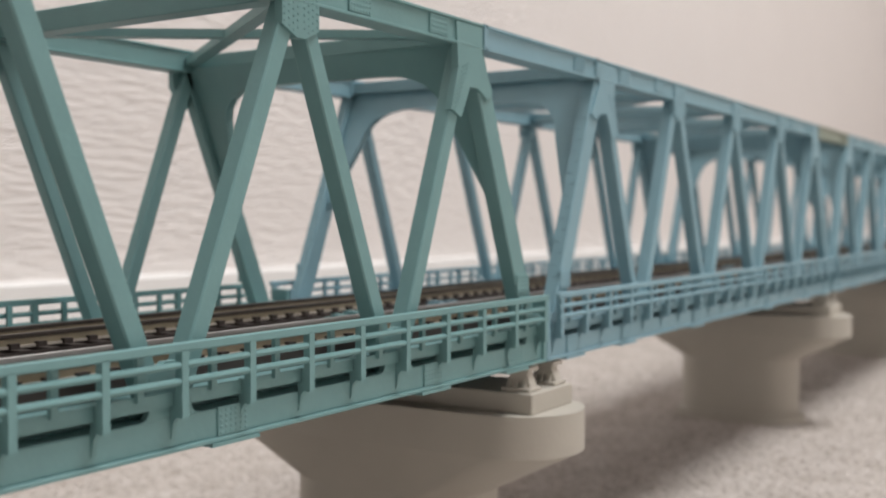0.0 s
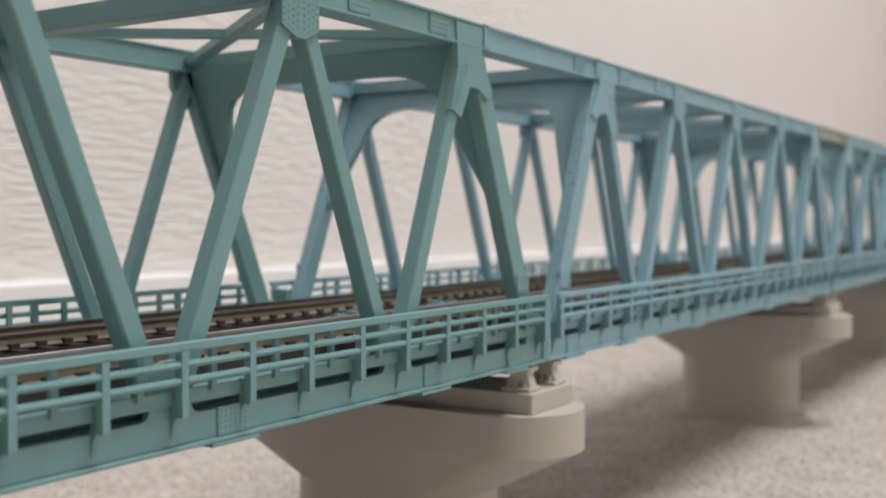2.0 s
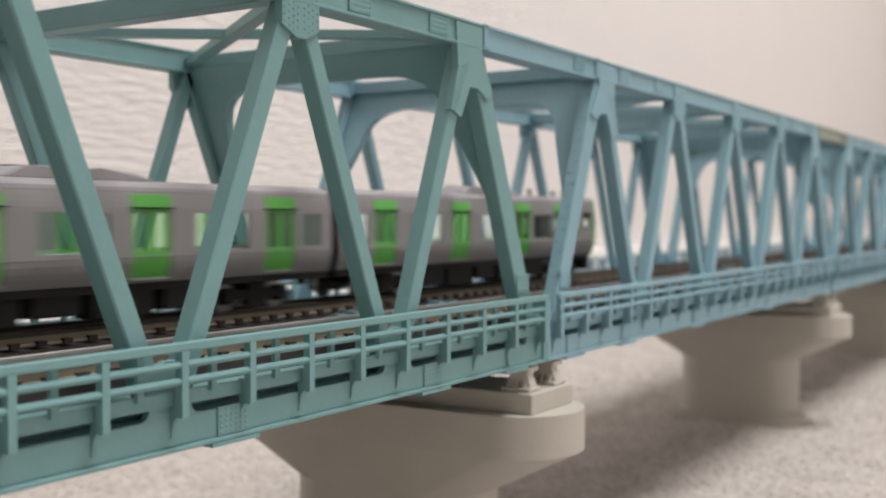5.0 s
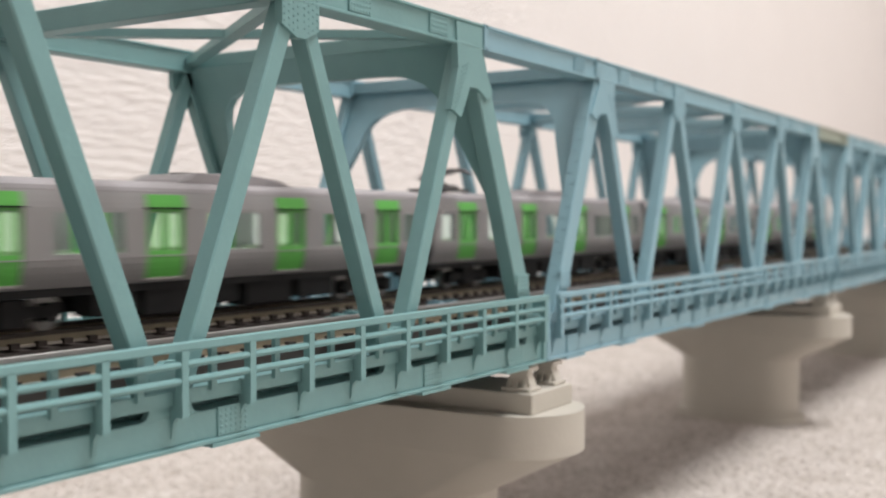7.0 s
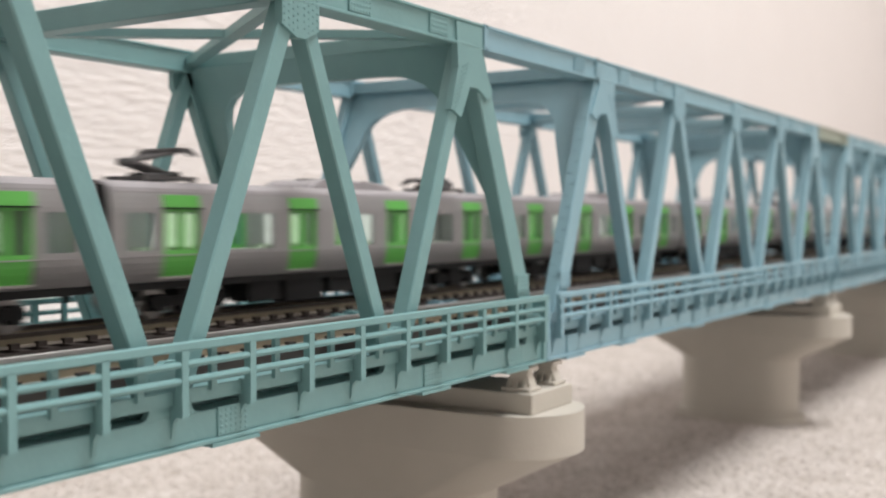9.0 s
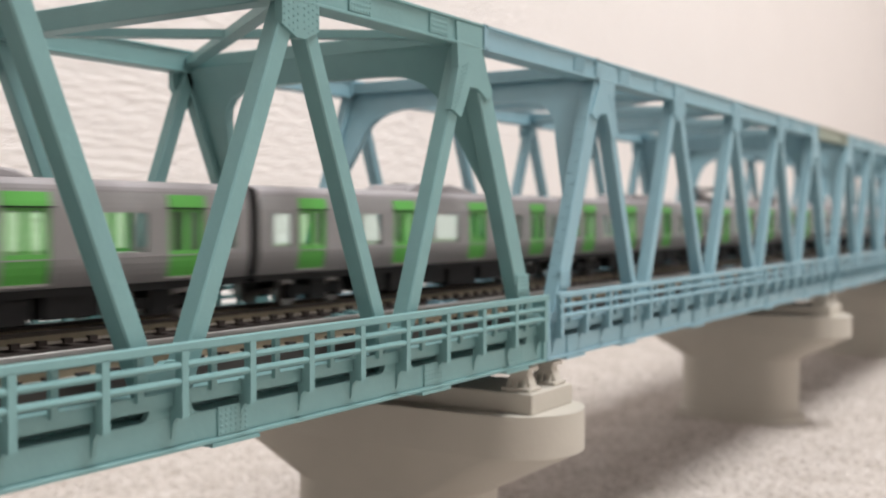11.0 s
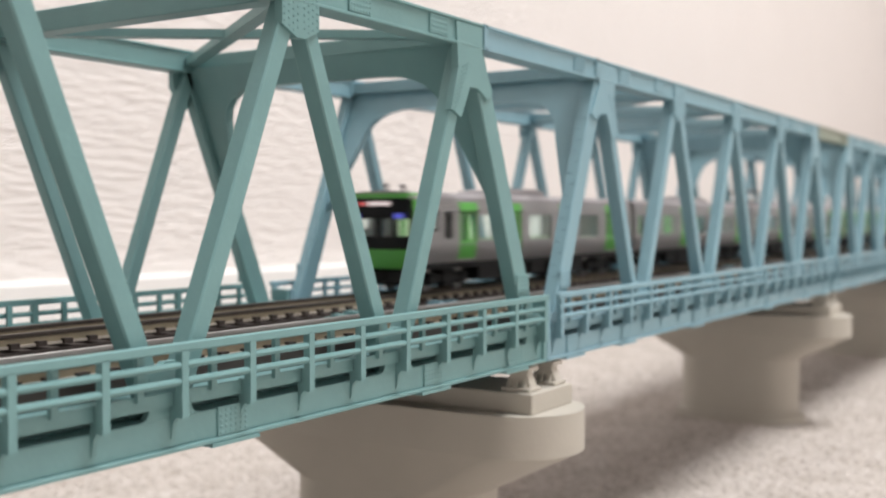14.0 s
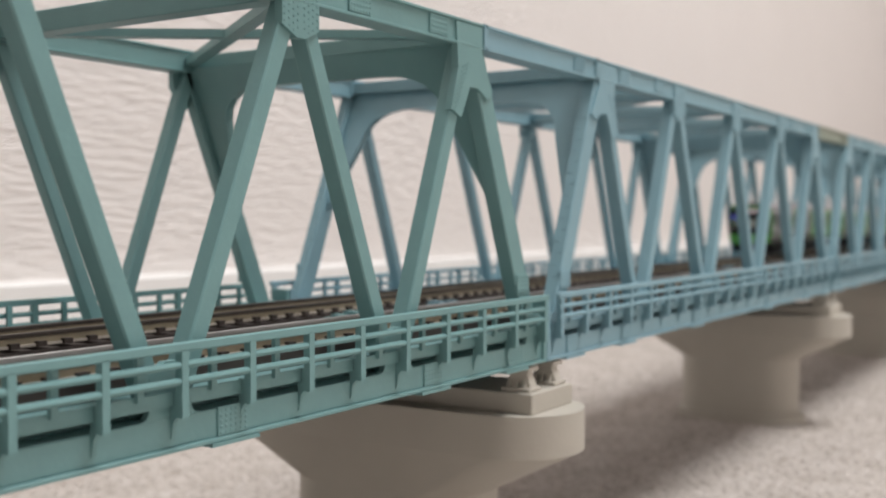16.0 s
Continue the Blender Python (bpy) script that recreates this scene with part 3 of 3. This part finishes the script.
def bogie(t, x, mes):
    if "frame" not in mes:
        bm = bmesh.new()
        for y in (-6.6, 6.6):
            cbox(bm, -9, 9, y - .7, y + .7, 2.3, 4.0)
            cbox(bm, -2.5, 2.5, y - 1.0, y + 1.0, 1.2, 5.2)
            for xx in (-7, 7):
                cbox(bm, xx - 1.3, xx + 1.3, y - 1.0, y + 1.0, 1.6, 4.4)
        cbox(bm, -2, 2, -6, 6, 2.6, 6.0)
        mes["frame"] = mesh_of("bogie", bm, M_UNDER)
        bm = bmesh.new()
        for y in (-4.9, 4.9):
            rod(bm, (0, y - .6, R0 + 2.9), (0, y + .6, R0 + 2.9), 2.85, 20)
        rod(bm, (0, -4.9, R0 + 2.9), (0, 4.9, R0 + 2.9), .6, 8)
        mes["wheel"] = mesh_of("wheelset", bm, M_WHEEL)
    b = shared("bogie", mes["frame"], t, x)
    for xx in (-7, 7):
        shared("wheelset", mes["wheel"], b, xx)


def pantograph(t, x, flip, raised):
    elbow, top = (27.0, 29.0) if raised else (25.6, 26.3)
    bm = bmesh.new()
    cbox(bm, x - 3.5, x + 4.0, -2.4, 2.4, 24.0, 25.2)
    p = part("pantograph", bm, M_PANTO, t, "dark grey raised pantograph" if raised else "dark grey folded pantograph", bevel=.3)
    for yy in (-4.6, 4.6):
        bm = bmesh.new()
        cbox(bm, x - 6.0, x + 6.0, yy - .5, yy + .5, 23.9, 24.6)
        part("base_rail", bm, M_PANTO, p)
    for xx in (-5.2, 0, 5.2):
        bm = bmesh.new()
        cbox(bm, x + xx - .5, x + xx + .5, -4.1, 4.1, 23.92, 24.58)
        part("cross_bar", bm, M_PANTO, p)
    for xx in (-5.2, 5.2):
        for yy in (-4.6, 4.6):
            bm = bmesh.new()
            rod(bm, (x + xx, yy, R0 + 23.0), (x + xx, yy, R0 + 23.95), .75)
            part("insulator", bm, M_PANTO, p)
    bm = bmesh.new()
    for yy in (-1.4, 1.4):
        rod(bm, (x + 3.4 * flip, yy, R0 + 24.9), (x - 5.6 * flip, yy, R0 + elbow), .55)
    rod(bm, (x + 3.4 * flip, -3.2, R0 + 24.9), (x + 3.4 * flip, 3.2, R0 + 24.9), .7)
    part("lower_arm", bm, M_PANTO, p)
    bm = bmesh.new()
    for yy in (-2.6, 2.6):
        rod(bm, (x - 5.6 * flip, yy * .3, R0 + elbow), (x + 3.4 * flip, yy, R0 + top), .42)
    rod(bm, (x - 5.6 * flip, -1.8, R0 + elbow), (x - 5.6 * flip, 1.8, R0 + elbow), .7)
    part("upper_arm", bm, M_PANTO, p)
    bm = bmesh.new()
    for dx in (-.9, .9):
        rod(bm, (x + 3.4 * flip + dx, -5.2, R0 + top + .3), (x + 3.4 * flip + dx, 5.2, R0 + top + .3), .45)
        for q in (-1, 1):
            rod(bm, (x + 3.4 * flip + dx, 5.2 * q, R0 + top + .3), (x + 3.4 * flip + dx, 6.8 * q, R0 + top - .8), .32)
    part("collector", bm, M_PANTO, p)


def roof_curve(bm, xa, xb):
    pts = []
    for k in range(13):
        a = math.pi * k / 12
        c, sn = math.cos(a), math.sin(a)
        pts.append(((HALF - .5) * math.copysign(abs(c) ** .5, c), EAVE + 1.9 * sn ** .8))
    pts = [(HALF - .5, EAVE - .2)] + pts + [(-HALF + .5, EAVE - .2)]
    prism(bm, pts, lambda y, z, q: (xb if q else xa, y, z + R0))


def car(cab, mes):
    """A coach. With a cab its nose points to +x."""
    t = thing("train_car", "silver model commuter coach with lime-green doors", "train car", "train cars")
    xa = -CARLEN / 2 + 1.4
    xb = CARLEN / 2 - 1.4
    if cab:
        xb = CARLEN / 2 - 5.6
        dd = [CARLEN / 2 - 2 - a for a in (24.5, 47.5, 79.0, 110.5)]
    else:
        dd = [(k - 1.5) * 32.1 for k in range(4)]
    dd = sorted(dd)
    wins = []
    for k in range(3):
        g0, g1 = dd[k] + 4.9, dd[k + 1] - 4.9
        c, w = (g0 + g1) / 2 + .6, min(13.2, g1 - g0 - 1.5)
        wins.append((c - w / 2, c + w / 2, 11.8, 18.2))
    wins.append((max(xa + 2.5, dd[0] - 12), dd[0] - 6.2, 12.0, 18.2))
    if not cab:
        wins.append((dd[3] + 6.2, min(xb - 2.5, dd[3] + 12), 12.0, 18.2))
    cab_wins = [(xb - 6.4, xb - 2.0, 14.8, 18.6), (xb - 13.0, xb - 10.4, 13.0, 18.4)] if cab else []
    holes = wins + cab_wins + [(d - 4.15, d + 4.15, 7.2, 18.95) for d in dd]
    for y in (-HALF, HALF):
        bm = bmesh.new()
        body_side(bm, y, xa, xb, holes)
        part("side_wall", bm, M_STEEL, t)
    for x in (xa,) if cab else (xa, xb - .7):
        bm = bmesh.new()
        cbox(bm, x, x + .7, -HALF + 1.05, HALF - 1.05, SILL + .8, EAVE)
        part("end_wall", bm, M_STEEL, t)
    bm = bmesh.new()
    cbox(bm, xa, xb, -HALF + 2.0, HALF - 2.0, SILL, SILL + .8)
    part("floor_pan", bm, M_CABIN, t)
    bm = bmesh.new()
    cbox(bm, xa + 4, xb - 4, -1.2, 1.2, 20.1, 20.4)
    part("ceiling_light", bm, M_STRIP, t, "lit white interior light strip")
    bm = bmesh.new()
    for y in (-HALF - .06, HALF - .0):
        cbox(bm, xa, xb, y, y + .06, 11.0, 11.2)
    part("belt_line", bm, M_ROOF, t)
    bm = bmesh.new()
    roof_curve(bm, xa, xb + (2.2 if cab else 0))
    part("roof", bm, M_ROOF, t)
    bm = bmesh.new()
    prism(bm, [(-10.5, 23.0), (-10.0, 23.9), (-7.5, 25.0), (-5.5, 25.3), (6.0, 25.3), (7.5, 24.9), (16.5, 24.7), (18.6, 24.2), (20.3, 23.0)],
          lambda a, b, q: (a, -6.5 + 13 * q, b + R0))
    unit = part("air_conditioner", bm, M_ROOF, t, bevel=.5)
    for x in (-3.2, 2.6):
        bm = bmesh.new()
        rod(bm, (x, 0, R0 + 25.2), (x, 0, R0 + 25.5), 2.2, 16)
        part("fan_grille", bm, M_UNDER, unit)
    for x0_, x1_, z0, z1 in wins + cab_wins:
        for y in (-HALF + .3, HALF - .5):
            bm = bmesh.new()
            cbox(bm, x0_, x1_, y, y + .2, z0, z1)
            part("window_pane", bm, M_GLASS, t).visible_shadow = False
    for d in dd:
        for y in (-HALF, HALF):
            door(t, d, y, mes)
    for k in range(3):
        for y in (-6.8, 6.8):
            bm = bmesh.new()
            cbox(bm, dd[k] + 5.5, dd[k + 1] - 5.5, y - 1.6, y + 1.6, 7.5, 10.6)
            cbox(bm, dd[k] + 5.5, dd[k + 1] - 5.5, math.copysign(8.0, y) - .4, math.copysign(8.0, y) + .4, 10.6, 11.9)
            part("bench", bm, M_SEAT, t)
    bm = bmesh.new()
    cbox(bm, xa + .7, xb - .7, -HALF + 1.2, HALF - 1.2, 20.4, 21.0)
    part("inner_ceiling", bm, M_CABIN, t)
    for x in (-44, 44):
        bogie(t, x, mes)
    for x0_, x1_, z in ((-30, -21, 1.7), (-19.5, -8, 1.2), (-6, 3, 2.2), (5, 18, 1.3), (20, 31, 1.9)):
        for y in (-1, 1):
            bm = bmesh.new()
            ya, yb = sorted((y * 3.0, y * 8.2))
            cbox(bm, x0_, x1_, ya, yb, z, SILL)
            part("equipment_box", bm, M_UNDER, t, bevel=.2)
    bm = bmesh.new()
    cbox(bm, xa, xb, -8.6, 8.6, SILL - 1.3, SILL)
    cbox(bm, xa - 1.4, xa, -.8, .8, 3.6, 5.0)
    part("underframe", bm, M_UNDER, t)
    bm = bmesh.new()
    cbox(bm, xa - 2.7, xa, -8.4, 8.4, SILL - .4, EAVE + 1.0)
    part("gangway", bm, M_BLACK, t)
    if cab:
        # nose: a rounded outline in plan, in bands of colour
        nose = CARLEN / 2 - 1.6
        plan = []
        n = 20
        for k in range(n + 1):
            a = -math.pi / 2 + math.pi * k / n
            plan.append((xb + (nose - xb) * abs(math.cos(a)) ** .42, HALF * math.copysign(abs(math.sin(a)) ** .5, math.sin(a))))

        def shell(name, z0, z1, k0, k1, mat, lab=""):
            """The stretch k0..k1 of the nose outline, as one curved plate."""
            bm = bmesh.new()
            rows = []
            q0, q1 = .9 * max(0, 9.0 - z0) / 3.4, .9 * max(0, 9.0 - z1) / 3.4
            for k in range(k0, k1 + 1):
                x, y = plan[k]
                rows.append([bm.verts.new(P(a, b, z + R0)) for a, b, z in ((x - q0, y * (1 - tuck(z0) / HALF), z0), (x - q1, y * (1 - tuck(z1) / HALF), z1), (x - .8 - q1, y * .92 * (1 - tuck(z1) / HALF), z1), (x - .8 - q0, y * .92 * (1 - tuck(z0) / HALF), z0))])
            for a, b in zip(rows, rows[1:]):
                for q in range(4):
                    bm.faces.new((a[q], b[q], b[(q + 1) % 4], a[(q + 1) % 4]))
            bm.faces.new(rows[0])
            bm.faces.new(rows[-1][::-1])
            return part(name, bm, mat, t, lab)

        shell("nose_skirt", 7.6, 10.2, 0, n, M_LIME, "lime-green lower cab front")
        shell("nose_chin", 5.8, 7.6, 0, n, M_LIME, "lime-green curved chin of the cab")
        shell("cab_edge", 10.2, 21.9, 0, 2, M_LIME, "lime-green cab edge")
        shell("cab_edge", 10.2, 21.9, n - 2, n, M_LIME, "lime-green cab edge")
        face = shell("cab_face", 17.2, 21.9, 2, n - 2, M_BLACK, "glossy black cab front")
        shell("cab_face", 10.2, 13.2, 2, n - 2, M_BLACK, "glossy black cab front")
        for k0, k1 in ((2, 4), (n - 4, n - 2)):
            shell("screen_pillar", 13.2, 17.2, k0, k1, M_BLACK)
        shell("windscreen", 13.2, 17.2, 4, n - 4, M_SCREEN, "clear cab windscreen").visible_shadow = False
        bm = bmesh.new()
        cbox(bm, nose - 1.4, nose - .85, -1.1, 1.1, 13.0, 17.4)
        part("screen_pillar", bm, M_BLACK, t)
        shell("brow", 21.9, 23.0, 0, n, M_LIME)
        bm = bmesh.new()
        cbox(bm, xb - .2, nose - .9, -HALF + 1, HALF - 1, 21.6, 22.6)
        part("cab_roof", bm, M_ROOF, t)
        bm = bmesh.new()
        cbox(bm, nose + .02, nose + .12, -2.5, 4.0, 20.2, 21.1)
        part("destination_sign", bm, M_SIGN, face, "lit white destination sign")
        bm = bmesh.new()
        cbox(bm, nose + .02, nose + .12, -5.0, -3.0, 20.2, 21.0)
        part("type_sign", bm, M_SIGN_RED, face, "lit red sign")
        for y in (-6.2, 6.2):
            bm = bmesh.new()
            cbox(bm, nose - .1, nose + .06, y - 1.4, y + 1.4, 17.3, 18.4)
            part("headlight", bm, M_BLUEGLOW, face, "bluish glowing lamp")
        for y in (-HALF - .05, HALF - .03):
            for x0_, x1_, z0, z1 in cab_wins:
                bm = bmesh.new()
                pierced(bm, x0_ - .45, x1_ + .45, y, y + .08, z0 - .45, z1 + .45, [(x0_, x1_, z0, z1)])
                part("window_frame", bm, M_BLACK, t, "black rubber cab window frame")
        bm = bmesh.new()
        for y0, y1, z0, z1 in ((-8.5, 8.5, SILL + .8, 12.8), (-8.5, 8.5, 17.8, 20.4), (-8.5, -6.8, 12.8, 17.8), (-2.6, 2.6, 12.8, 17.8), (6.8, 8.5, 12.8, 17.8)):
            cbox(bm, xb - 15.0, xb - 14.4, y0, y1, z0, z1)
        part("cab_bulkhead", bm, M_UNDER, t)
        bm = bmesh.new()
        cbox(bm, xb - 4.0, xb + 1.6, -7.5, 7.5, 7.6, 12.6)
        part("driver_desk", bm, M_UNDER, t)
        bm = bmesh.new()
        cbox(bm, xb - 1, nose - 1.4, -7.6, 7.6, 2.0, 5.6)
        part("snow_plough", bm, M_UNDER, t, bevel=.5)
        bm = bmesh.new()
        cbox(bm, nose - 1.5, nose + 2.2, -1.0, 1.0, 3.4, 5.0)
        part("coupler", bm, M_UNDER, t)
        for x, hgt in ((37.5, 25.0), (52.5, 24.6), (59.5, 24.6)):
            bm = bmesh.new()
            cbox(bm, x - 1.5, x + 1.5, -1.2, 1.2, 23.2, 23.8)
            rod(bm, (x, 0, R0 + 23.7), (x, 0, R0 + hgt), .5)
            rod(bm, (x, 0, R0 + hgt), (x, 0, R0 + hgt + .7), .85, 12)
            part("aerial", bm, M_ROOF, t)
    return t


def train():
    mes = {}
    mid = car(False, mes)
    lead = car(True, mes)
    cars = [lead, mid]
    for i in range(2, 10):
        cars.append(copy_thing(mid, Matrix.Identity(4)))
    cars.append(copy_thing(lead, Matrix.Identity(4)))
    for i, ends in ((2, (-1,)), (5, (-1, 1)), (8, (-1,))):
        for e in ends:
            pantograph(cars[i], e * 46.0, -e, e < 0)
    return cars


CARS = train()


def motions():
    # place of the train's nose along the track
    nose = [(0, -571), (3.6, -85), (4.2, -2.5), (5.2, 139.5), (6.5, 331.5), (7.5, 480), (9.0, 701.5), (11.5, 1070), (13.6, 1378), (14.4, 1495), (15.0, 1582), (16.0, 1724)]
    for i, c in enumerate(CARS):
        rows = []
        for t, x in nose:
            m = Matrix.Translation(((x - CARLEN * (i + .5)) * MM, YTRACK[1] * MM, (RAILZ - FLOOR) * MM))
            if i == 10:
                m = m @ pose(0, 0, 0, 0, 0, 180)
            rows.append((t, m))
        walk(c, rows)


motions()
